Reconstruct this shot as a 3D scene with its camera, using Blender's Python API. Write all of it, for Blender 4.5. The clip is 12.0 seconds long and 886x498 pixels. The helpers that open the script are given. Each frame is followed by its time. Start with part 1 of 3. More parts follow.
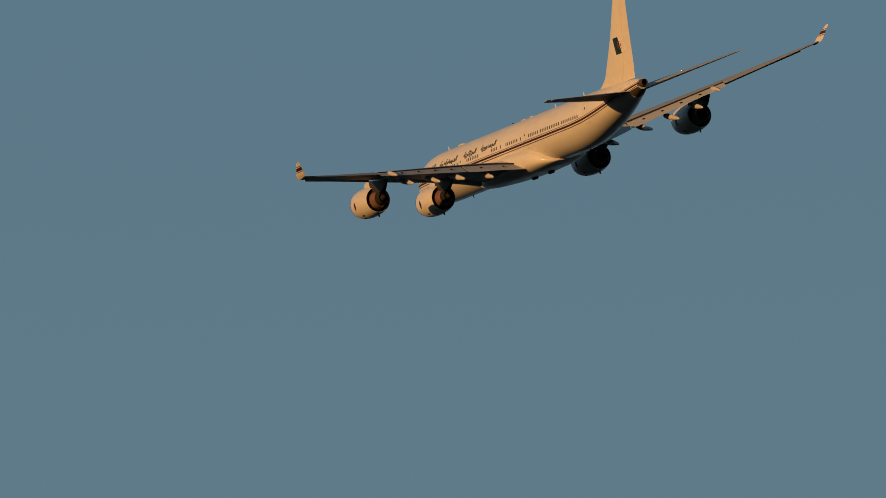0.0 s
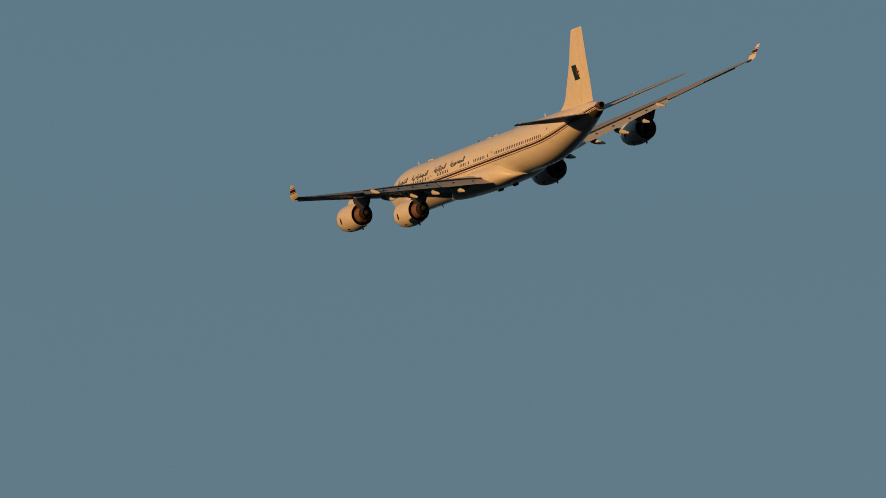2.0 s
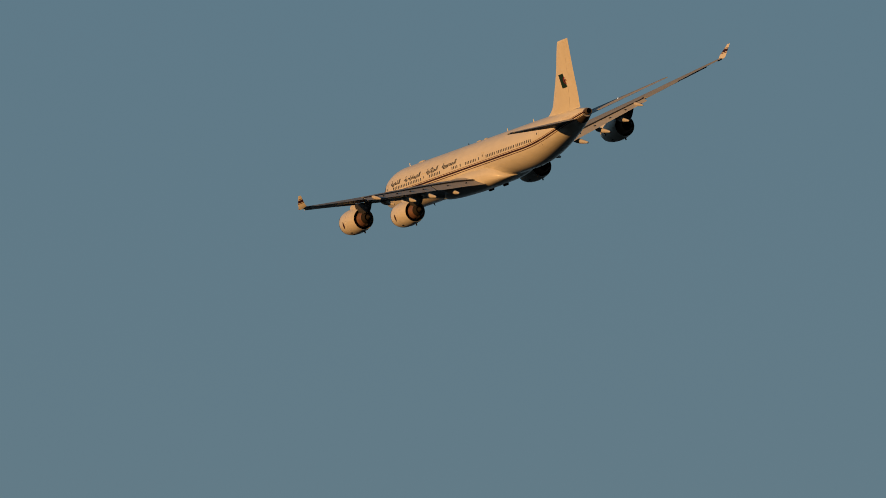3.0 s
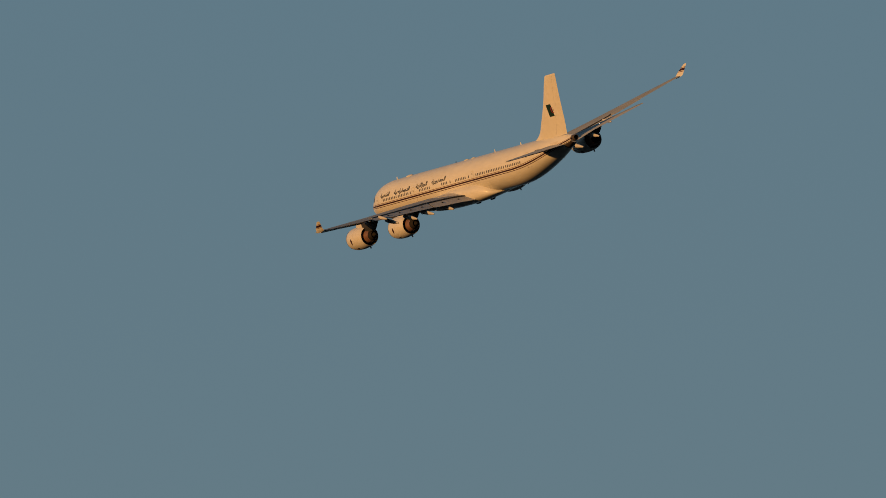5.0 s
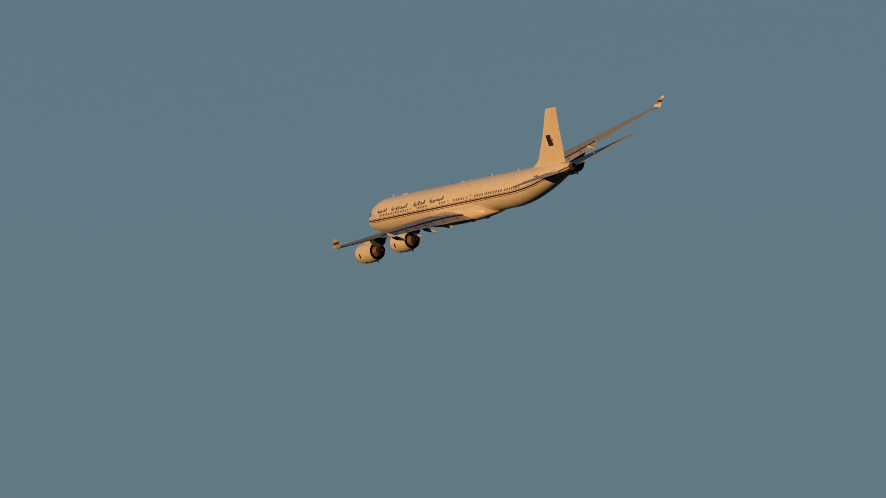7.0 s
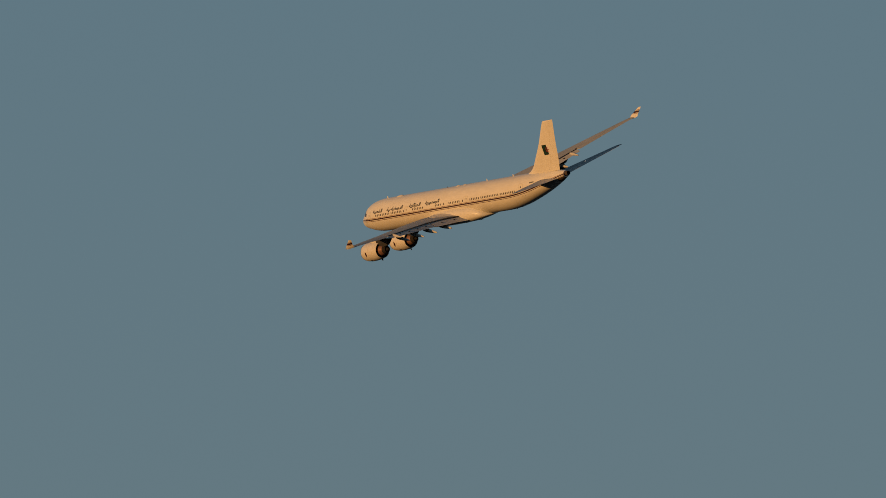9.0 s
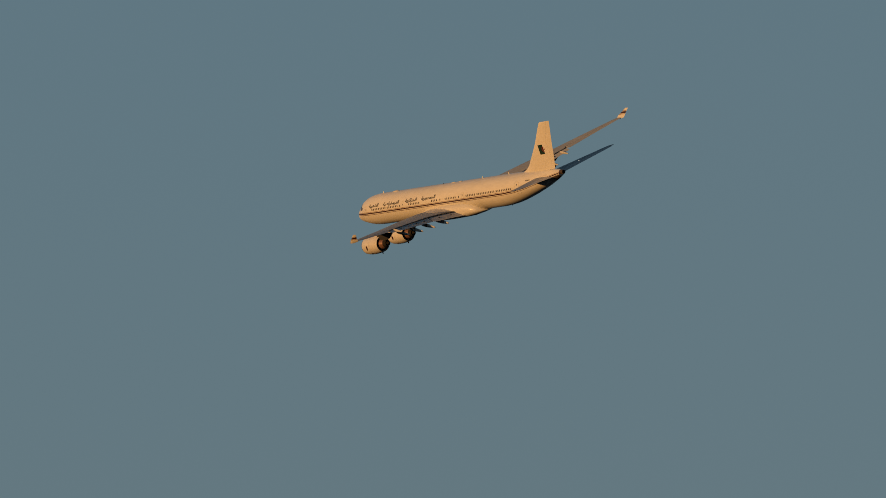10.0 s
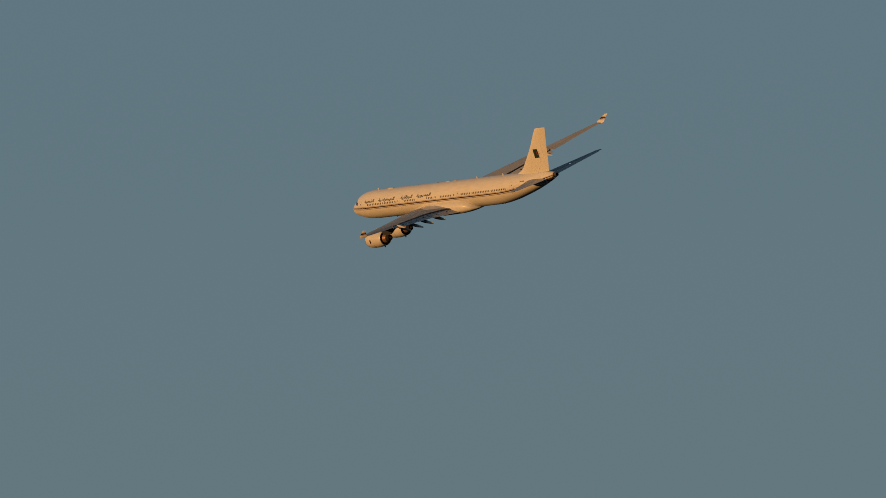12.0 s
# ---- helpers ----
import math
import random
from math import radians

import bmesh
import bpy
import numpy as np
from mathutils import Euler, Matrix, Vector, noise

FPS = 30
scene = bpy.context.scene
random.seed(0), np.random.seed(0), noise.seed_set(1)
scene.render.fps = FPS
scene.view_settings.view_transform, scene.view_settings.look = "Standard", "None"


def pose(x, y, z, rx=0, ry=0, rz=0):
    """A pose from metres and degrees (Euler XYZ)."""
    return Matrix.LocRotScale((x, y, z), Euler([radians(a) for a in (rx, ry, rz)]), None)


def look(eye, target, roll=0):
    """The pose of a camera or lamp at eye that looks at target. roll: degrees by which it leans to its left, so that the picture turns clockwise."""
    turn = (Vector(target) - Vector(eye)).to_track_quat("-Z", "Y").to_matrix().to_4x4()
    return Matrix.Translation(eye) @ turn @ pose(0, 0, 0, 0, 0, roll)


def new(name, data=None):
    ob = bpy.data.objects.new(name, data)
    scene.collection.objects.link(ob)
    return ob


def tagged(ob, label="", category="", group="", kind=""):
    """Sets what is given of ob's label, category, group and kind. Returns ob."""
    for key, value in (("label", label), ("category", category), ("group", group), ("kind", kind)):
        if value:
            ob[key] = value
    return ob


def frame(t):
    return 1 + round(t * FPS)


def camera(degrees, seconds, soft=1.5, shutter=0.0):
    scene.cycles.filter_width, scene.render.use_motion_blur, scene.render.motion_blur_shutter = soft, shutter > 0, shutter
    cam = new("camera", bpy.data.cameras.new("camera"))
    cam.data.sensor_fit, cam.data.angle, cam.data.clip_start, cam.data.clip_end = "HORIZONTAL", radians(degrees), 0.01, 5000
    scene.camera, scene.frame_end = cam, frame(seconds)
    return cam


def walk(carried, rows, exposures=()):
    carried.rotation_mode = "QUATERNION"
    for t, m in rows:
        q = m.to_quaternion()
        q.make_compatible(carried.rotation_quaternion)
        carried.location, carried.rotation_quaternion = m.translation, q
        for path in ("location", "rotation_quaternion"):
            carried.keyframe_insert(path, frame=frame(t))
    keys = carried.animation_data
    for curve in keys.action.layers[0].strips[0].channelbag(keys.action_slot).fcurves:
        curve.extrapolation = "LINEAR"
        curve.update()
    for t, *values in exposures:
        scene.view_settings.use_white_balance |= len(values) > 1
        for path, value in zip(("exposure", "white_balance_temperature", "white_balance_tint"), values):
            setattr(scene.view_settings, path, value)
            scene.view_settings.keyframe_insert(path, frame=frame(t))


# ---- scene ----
# A four-engined airliner banks away into a hazy evening sky. A long lens on the ground follows it.
# North is +y. Lengths in metres.
# seconds, turn to the left of north, rise above the horizon (degrees)
AIM = [
    (0.0, 0.0000, 14.5000),
    (0.2, 0.2724, 14.3438),
    (0.4, 0.5428, 14.1885),
    (0.6, 0.8116, 14.0339),
    (0.8, 1.0781, 13.8802),
    (1.0, 1.3468, 13.7260),
    (1.2, 1.6200, 13.5714),
    (1.4, 1.8950, 13.4170),
    (1.6, 2.1699, 13.2624),
    (1.8, 2.4461, 13.1075),
    (2.0, 2.7191, 12.9548),
    (2.2, 2.9863, 12.8047),
    (2.4, 3.2503, 12.6571),
    (2.6, 3.5133, 12.5140),
    (2.8, 3.7751, 12.3755),
    (3.0, 4.0360, 12.2402),
    (3.2, 4.2964, 12.1079),
    (3.4, 4.5563, 11.9791),
    (3.6, 4.8162, 11.8536),
    (3.8, 5.0762, 11.7315),
    (4.0, 5.3368, 11.6127),
    (4.2, 5.5980, 11.4970),
    (4.4, 5.8601, 11.3845),
    (4.6, 6.1231, 11.2750),
    (4.8, 6.3873, 11.1684),
    (5.0, 6.6525, 11.0644),
    (5.2, 6.9192, 10.9634),
    (5.4, 7.1866, 10.8652),
    (5.6, 7.4539, 10.7691),
    (5.8, 7.7215, 10.6750),
    (6.0, 7.9907, 10.5834),
    (6.2, 8.2612, 10.4949),
    (6.4, 8.5320, 10.4083),
    (6.6, 8.8021, 10.3224),
    (6.8, 9.0716, 10.2372),
    (7.0, 9.3414, 10.1527),
    (7.2, 9.6116, 10.0687),
    (7.4, 9.8821, 9.9847),
    (7.6, 10.1528, 9.9009),
    (7.8, 10.4236, 9.8173),
    (8.0, 10.6943, 9.7337),
    (8.2, 10.9650, 9.6503),
    (8.4, 11.2354, 9.5671),
    (8.6, 11.5056, 9.4842),
    (8.8, 11.7753, 9.4018),
    (9.0, 12.0446, 9.3200),
    (9.2, 12.3133, 9.2386),
    (9.4, 12.5819, 9.1579),
    (9.6, 12.8512, 9.0788),
    (9.8, 13.1212, 9.0015),
    (10.0, 13.3909, 8.9263),
    (10.2, 13.6594, 8.8532),
    (10.4, 13.9277, 8.7824),
    (10.6, 14.1967, 8.7145),
    (10.8, 14.4661, 8.6494),
    (11.0, 14.7362, 8.5861),
    (11.2, 15.0073, 8.5243),
    (11.4, 15.2790, 8.4635),
    (11.6, 15.5509, 8.4034),
    (11.8, 15.8229, 8.3438),
    (12.0, 16.0948, 8.2847),
]
# seconds, place in metres, heading to the left of north, climb, bank to the left (degrees)
FLIGHT = [
    (0.0, 10.65, 1254.71, 338.28, 20.957, 5.711, 19.049),
    (0.2, 4.12, 1265.18, 337.08, 21.296, 5.531, 19.089),
    (0.4, -2.47, 1277.03, 336.22, 21.638, 5.350, 19.132),
    (0.6, -9.14, 1290.10, 335.65, 22.004, 5.159, 19.200),
    (0.8, -15.92, 1304.25, 335.31, 22.398, 4.953, 19.291),
    (1.0, -22.82, 1319.33, 335.17, 22.784, 4.768, 19.390),
    (1.2, -29.83, 1335.22, 335.19, 23.136, 4.628, 19.456),
    (1.4, -36.96, 1351.79, 335.36, 23.481, 4.515, 19.551),
    (1.6, -44.21, 1368.94, 335.65, 23.858, 4.408, 19.797),
    (1.8, -51.59, 1386.56, 336.04, 24.264, 4.316, 20.195),
    (2.0, -59.10, 1404.55, 336.49, 24.687, 4.218, 20.629),
    (2.2, -66.76, 1422.83, 336.99, 25.125, 4.099, 21.051),
    (2.4, -74.56, 1441.29, 337.51, 25.577, 3.975, 21.490),
    (2.6, -82.51, 1459.88, 338.04, 26.038, 3.861, 21.948),
    (2.8, -90.60, 1478.51, 338.55, 26.510, 3.756, 22.431),
    (3.0, -98.83, 1497.12, 339.03, 26.993, 3.660, 22.895),
    (3.2, -107.22, 1515.65, 339.49, 27.494, 3.577, 23.324),
    (3.4, -115.74, 1534.06, 339.91, 28.015, 3.509, 23.736),
    (3.6, -124.42, 1552.29, 340.28, 28.554, 3.452, 24.126),
    (3.8, -133.25, 1570.31, 340.61, 29.107, 3.406, 24.490),
    (4.0, -142.23, 1588.09, 340.89, 29.670, 3.370, 24.824),
    (4.2, -151.35, 1605.61, 341.12, 30.242, 3.343, 25.125),
    (4.4, -160.63, 1622.84, 341.31, 30.818, 3.323, 25.387),
    (4.6, -170.05, 1639.79, 341.45, 31.394, 3.311, 25.607),
    (4.8, -179.61, 1656.44, 341.54, 31.968, 3.304, 25.781),
    (5.0, -189.31, 1672.81, 341.60, 32.535, 3.303, 25.904),
    (5.2, -199.15, 1688.89, 341.62, 33.091, 3.311, 25.976),
    (5.4, -209.13, 1704.71, 341.61, 33.654, 3.326, 26.011),
    (5.6, -219.24, 1720.28, 341.58, 34.258, 3.334, 26.025),
    (5.8, -229.52, 1735.62, 341.52, 34.910, 3.336, 26.011),
    (6.0, -239.96, 1750.77, 341.46, 35.536, 3.335, 25.986),
    (6.2, -250.56, 1765.75, 341.38, 36.085, 3.328, 25.957),
    (6.4, -261.29, 1780.60, 341.29, 36.603, 3.317, 25.918),
    (6.6, -272.16, 1795.36, 341.21, 37.146, 3.309, 25.866),
    (6.8, -283.19, 1810.07, 341.13, 37.708, 3.302, 25.797),
    (7.0, -294.38, 1824.75, 341.06, 38.273, 3.292, 25.738),
    (7.2, -305.74, 1839.46, 341.02, 38.837, 3.270, 25.711),
    (7.4, -317.27, 1854.22, 341.00, 39.400, 3.235, 25.713),
    (7.6, -328.99, 1869.08, 341.00, 39.963, 3.189, 25.737),
    (7.8, -340.90, 1884.06, 341.04, 40.529, 3.136, 25.779),
    (8.0, -353.00, 1899.20, 341.10, 41.097, 3.079, 25.831),
    (8.2, -365.31, 1914.53, 341.20, 41.668, 3.020, 25.887),
    (8.4, -377.83, 1930.06, 341.33, 42.244, 2.963, 25.942),
    (8.6, -390.57, 1945.82, 341.51, 42.826, 2.912, 25.989),
    (8.8, -403.53, 1961.81, 341.74, 43.413, 2.869, 26.022),
    (9.0, -416.72, 1978.03, 342.01, 44.008, 2.838, 26.035),
    (9.2, -430.15, 1994.47, 342.33, 44.612, 2.812, 26.033),
    (9.4, -443.81, 2011.12, 342.70, 45.219, 2.794, 26.026),
    (9.6, -457.71, 2027.96, 343.11, 45.820, 2.801, 26.018),
    (9.8, -471.82, 2044.93, 343.58, 46.415, 2.834, 26.007),
    (10.0, -486.14, 2061.98, 344.09, 47.012, 2.876, 25.999),
    (10.2, -500.66, 2079.05, 344.64, 47.619, 2.925, 26.001),
    (10.4, -515.36, 2096.06, 345.21, 48.228, 2.978, 26.004),
    (10.6, -530.21, 2112.89, 345.80, 48.835, 3.024, 25.985),
    (10.8, -545.18, 2129.44, 346.37, 49.439, 3.067, 25.945),
    (11.0, -560.23, 2145.56, 346.90, 50.038, 3.090, 25.914),
    (11.2, -575.32, 2161.09, 347.36, 50.634, 3.081, 25.909),
    (11.4, -590.38, 2175.85, 347.72, 51.221, 3.051, 25.918),
    (11.6, -605.35, 2189.63, 347.93, 51.776, 3.012, 25.937),
    (11.8, -620.15, 2202.22, 347.95, 52.299, 2.959, 25.968),
    (12.0, -634.67, 2213.34, 347.75, 52.817, 2.904, 26.002),
]

cam = camera(4.2, 12.0, soft=0.85)
walk(cam, [(t, pose(0, 0, 1.7, 90 + rise, 0, turn)) for t, turn, rise in AIM], exposures=[(0, 0.03, 6500, 10), (6, 0.0, 6500, 10), (12, -0.09, 6500, 10)])

# ---- light ----
SUN_AZIMUTH, SUN_HEIGHT = 230.0, 0.8
world = bpy.data.worlds.new("evening_sky")
world.use_nodes = True
scene.world = world
sky = world.node_tree.nodes.new("ShaderNodeTexSky")
sky.sky_type, sky.sun_disc = "NISHITA", False
sky.sun_elevation, sky.sun_rotation = radians(SUN_HEIGHT), radians(SUN_AZIMUTH)
sky.air_density, sky.dust_density, sky.ozone_density = 1.0, 0.5, 2.0
world.node_tree.nodes["Background"].inputs["Strength"].default_value = 0.132
haze = world.node_tree.nodes.new("ShaderNodeMix")
haze.data_type = "RGBA"
# the haze thins out overhead
direction = world.node_tree.nodes.new("ShaderNodeTexCoord")
height = world.node_tree.nodes.new("ShaderNodeSeparateXYZ")
world.node_tree.links.new(direction.outputs["Generated"], height.inputs["Vector"])
# and is greyer towards the horizon, bluer above
rise = world.node_tree.nodes.new("ShaderNodeMapRange")
rise.inputs["From Min"].default_value, rise.inputs["From Max"].default_value = 0.12, 0.27
world.node_tree.links.new(height.outputs["Z"], rise.inputs["Value"])
veil = world.node_tree.nodes.new("ShaderNodeMix")
veil.data_type = "RGBA"
veil.inputs["A"].default_value, veil.inputs["B"].default_value = (1.175, 1.78, 2.10, 1.0), (0.925, 1.675, 2.20, 1.0)
world.node_tree.links.new(rise.outputs["Result"], veil.inputs["Factor"])
world.node_tree.links.new(veil.outputs["Result"], haze.inputs["B"])
thin = world.node_tree.nodes.new("ShaderNodeMapRange")
thin.interpolation_type = "SMOOTHSTEP"
thin.inputs["From Min"].default_value, thin.inputs["From Max"].default_value = 0.27, 0.9
thin.inputs["To Min"].default_value, thin.inputs["To Max"].default_value = 0.75, 0.3
world.node_tree.links.new(height.outputs["Z"], thin.inputs["Value"])
world.node_tree.links.new(thin.outputs["Result"], haze.inputs["Factor"])
world.node_tree.links.new(sky.outputs["Color"], haze.inputs["A"])
world.node_tree.links.new(haze.outputs["Result"], world.node_tree.nodes["Background"].inputs["Color"])
lamp = bpy.data.lights.new("sun", "SUN")
lamp.energy, lamp.angle, lamp.color = 4.5, radians(0.5), (1.0, 0.49, 0.145)
sun = new("sun", lamp)
sun_way = Vector((math.sin(radians(SUN_AZIMUTH)) * math.cos(radians(SUN_HEIGHT)),
                  math.cos(radians(SUN_AZIMUTH)) * math.cos(radians(SUN_HEIGHT)), math.sin(radians(SUN_HEIGHT))))
sun.matrix_world = look(sun_way * 3000, (0, 0, 0))


# ---- materials ----
def material(name, color, rough=0.5, metal=0.0, vary=0.08, grain=3.0, streak=(1.0, 1.0, 1.0), bump=0.0, coat=0.0, rings=0.0, shine=0.5):
    """A painted or metal surface: two scales of dirt and wear, a fine relief, and, with rings, faint skin joints along x."""
    m = bpy.data.materials.new(name)
    m.use_nodes = True
    n, l = m.node_tree.nodes, m.node_tree.links
    b = n["Principled BSDF"]
    b.inputs["Metallic"].default_value = metal
    b.inputs["Coat Weight"].default_value = coat
    b.inputs["Specular IOR Level"].default_value = shine
    b.inputs["Coat Roughness"].default_value = 0.12
    at = n.new("ShaderNodeTexCoord")
    place = n.new("ShaderNodeMapping")
    place.inputs["Scale"].default_value = streak
    l.new(at.outputs["Object"], place.inputs["Vector"])
    broad = n.new("ShaderNodeTexNoise")
    broad.inputs["Scale"].default_value, broad.inputs["Detail"].default_value = grain * 0.12, 4.0
    fine = n.new("ShaderNodeTexNoise")
    fine.inputs["Scale"].default_value, fine.inputs["Detail"].default_value = grain, 6.0
    l.new(place.outputs["Vector"], broad.inputs["Vector"])
    l.new(place.outputs["Vector"], fine.inputs["Vector"])
    both = n.new("ShaderNodeMath")
    both.operation = "ADD"
    l.new(broad.outputs["Fac"], both.inputs[0])
    l.new(fine.outputs["Fac"], both.inputs[1])
    ramp = n.new("ShaderNodeMapRange")
    ramp.inputs["From Min"].default_value, ramp.inputs["From Max"].default_value = 0.7, 1.3
    ramp.inputs["To Min"].default_value, ramp.inputs["To Max"].default_value = 1.0 - vary, 1.0 + vary
    l.new(both.outputs["Value"], ramp.inputs["Value"])
    tint = n.new("ShaderNodeVectorMath")
    tint.operation = "SCALE"
    tint.inputs[0].default_value = color[:3]
    shade = ramp.outputs["Result"]
    if rings:
        wave = n.new("ShaderNodeTexWave")
        wave.wave_type, wave.bands_direction, wave.wave_profile = "BANDS", "X", "SIN"
        wave.inputs["Scale"].default_value, wave.inputs["Distortion"].default_value = 0.117, 0.0
        l.new(at.outputs["Object"], wave.inputs["Vector"])
        line = n.new("ShaderNodeMapRange")
        line.inputs["From Min"].default_value, line.inputs["From Max"].default_value = 0.0, 0.004
        line.inputs["To Min"].default_value, line.inputs["To Max"].default_value = 1.0 - rings, 1.0
        l.new(wave.outputs["Fac"], line.inputs["Value"])
        times = n.new("ShaderNodeMath")
        times.operation = "MULTIPLY"
        l.new(shade, times.inputs[0])
        l.new(line.outputs["Result"], times.inputs[1])
        shade = times.outputs["Value"]
    l.new(shade, tint.inputs["Scale"])
    l.new(tint.outputs["Vector"], b.inputs["Base Color"])
    gloss = n.new("ShaderNodeMapRange")
    gloss.inputs["To Min"].default_value, gloss.inputs["To Max"].default_value = max(rough - 0.08, 0.05), min(rough + 0.08, 1.0)
    l.new(fine.outputs["Fac"], gloss.inputs["Value"])
    l.new(gloss.outputs["Result"], b.inputs["Roughness"])
    if bump:
        relief = n.new("ShaderNodeBump")
        relief.inputs["Strength"].default_value, relief.inputs["Distance"].default_value = bump, 0.01
        l.new(broad.outputs["Fac"], relief.inputs["Height"])
        l.new(relief.outputs["Normal"], b.inputs["Normal"])
    return m


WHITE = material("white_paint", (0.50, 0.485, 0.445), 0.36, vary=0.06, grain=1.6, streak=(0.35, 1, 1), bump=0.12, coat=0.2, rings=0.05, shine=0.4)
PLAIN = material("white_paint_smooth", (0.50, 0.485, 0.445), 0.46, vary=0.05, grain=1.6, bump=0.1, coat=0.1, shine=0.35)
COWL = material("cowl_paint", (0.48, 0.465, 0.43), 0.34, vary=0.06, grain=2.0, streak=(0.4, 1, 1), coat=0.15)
GREY = material("wing_grey_paint", (0.215, 0.228, 0.25), 0.55, vary=0.10, grain=1.2, streak=(0.4, 1, 1), bump=0.1, shine=0.25)
FLAPGREY = material("flap_grey_paint", (0.29, 0.30, 0.32), 0.5, vary=0.09, grain=1.8, streak=(0.3, 1, 1), shine=0.3)
FAIRING = material("fairing_paint", (0.38, 0.37, 0.35), 0.5, vary=0.08, grain=2.0, shine=0.3)
DARK = material("dark_paint", (0.02, 0.02, 0.022), 0.55, vary=0.15, grain=2.0, shine=0.25)
STRIPE = material("stripe_black", (0.032, 0.010, 0.012), 0.55, vary=0.1, grain=1.0, shine=0.2)
GOLD = material("stripe_gold", (0.13, 0.045, 0.025), 0.4, vary=0.08, grain=1.0)
MAROON = material("stripe_maroon", (0.060, 0.015, 0.012), 0.4, vary=0.08, grain=1.0)
LETTER = material("lettering_black", (0.03, 0.028, 0.026), 0.5, vary=0.1, grain=1.0)
GLASS = material("window_glass", (0.06, 0.052, 0.045), 0.2, vary=0.1, grain=4.0)
SEAM = material("seam_sealant", (0.42, 0.40, 0.37), 0.6, vary=0.1, grain=3.0)
METAL = material("bare_metal", (0.58, 0.57, 0.55), 0.35, metal=1.0, vary=0.08, grain=3.0)
NOZZLE = material("heat_stained_metal", (0.21, 0.115, 0.08), 0.42, metal=0.4, vary=0.18, grain=2.5)
SOOT = material("sooty_metal", (0.012, 0.010, 0.009), 0.85, metal=0.0, vary=0.25, grain=3.0, shine=0.2)
BROWN = material("dark_brown_paint", (0.035, 0.022, 0.016), 0.8, vary=0.3, grain=3.0)
# pylon grey, darkened to stand for the wing's shade
PYLON_SHADE = material("pylon_shaded_grey", (0.026, 0.026, 0.028), 0.5, vary=0.1, grain=2.0, shine=0.25)
GREEN = material("flag_green", (0.003, 0.020, 0.011), 0.45, vary=0.06, grain=2.0)
FLAGWHITE = material("flag_white", (0.52, 0.505, 0.475), 0.45, vary=0.04, grain=2.0)
RED = material("flag_red", (0.22, 0.018, 0.018), 0.45, vary=0.06, grain=2.0)
EARTH = material("dark_ground", (0.024, 0.023, 0.020), 0.95, vary=0.35, grain=0.02)

GLOW = material("glowing_white", (0.8, 0.8, 0.78), 0.3, vary=0.02)
GLOW.node_tree.nodes["Principled BSDF"].inputs["Emission Color"].default_value = (1.0, 0.93, 0.82, 1.0)
GLOW.node_tree.nodes["Principled BSDF"].inputs["Emission Strength"].default_value = 1.0

# ---- the ground, out of view below, darkened to weaken its bounce on the belly ----
bm = bmesh.new()
bmesh.ops.create_grid(bm, x_segments=80, y_segments=80, size=9000)
for v in bm.verts:
    far = max(v.co.xy.length - 60, 0)
    v.co.z = 0.004 * min(far, 2500) ** 0.9 * noise.noise(v.co * 0.0011)
me = bpy.data.meshes.new("ground")
bm.to_mesh(me)
bm.free()
me.materials.append(EARTH)
ground = tagged(new("ground", me), "unseen plain reaching the horizon, darkened to cut bounce", "ground", kind="structure")


# ---- shapes ----
def part(name, bm, mat, parent, label="", angle=32):
    """Link a bmesh as one mesh object under a thing or a part."""
    bmesh.ops.recalc_face_normals(bm, faces=bm.faces)
    me = bpy.data.meshes.new(name)
    bm.to_mesh(me)
    bm.free()
    me.materials.append(mat)
    for p in me.polygons:
        p.use_smooth = True
    me.set_sharp_from_angle(angle=radians(angle))
    ob = new(name, me)
    ob.parent = parent
    return tagged(ob, label)


def again(name, me, parent, m, label=""):
    """One more piece on a shared mesh."""
    ob = new(name, me)
    ob.parent = parent
    ob.matrix_basis = m
    return tagged(ob, label)


def loft(rings, caps=True, bm=None):
    bm = bm or bmesh.new()
    rows = [[bm.verts.new(p) for p in ring] for ring in rings]
    n = len(rows[0])
    for a, b in zip(rows, rows[1:]):
        for i in range(n):
            bm.faces.new((a[i], a[(i + 1) % n], b[(i + 1) % n], b[i]))
    if caps:
        bm.faces.new(rows[0])
        bm.faces.new(rows[-1])
    return bm


def sheet(rows, bm=None):
    bm = bm or bmesh.new()
    grid = [[bm.verts.new(p) for p in row] for row in rows]
    for a, b in zip(grid, grid[1:]):
        for i in range(len(a) - 1):
            bm.faces.new((a[i], a[i + 1], b[i + 1], b[i]))
    return bm


def turned(profile, center, n=40):
    """A ring-shaped body about the x axis; profile: (a, radius), closed."""
    ax, cy, cz = center
    rings = []
    for a, r in profile:
        rings.append([(35 - ax - a, cy + r * math.cos(2 * math.pi * i / n), cz + r * math.sin(2 * math.pi * i / n)) for i in range(n)])
    return rings


def box(bm, x0, x1, y0, y1, z0, z1, bevel=0.0):
    made = bmesh.ops.create_cube(bm, size=1, matrix=Matrix.Translation(((x0 + x1) / 2, (y0 + y1) / 2, (z0 + z1) / 2)) @ Matrix.Diagonal((x1 - x0, y1 - y0, z1 - z0, 1)))
    if bevel:
        edges = {e for v in made["verts"] for e in v.link_edges}
        bmesh.ops.bevel(bm, geom=list(edges), offset=bevel, segments=2, affect="EDGES")
    return bm


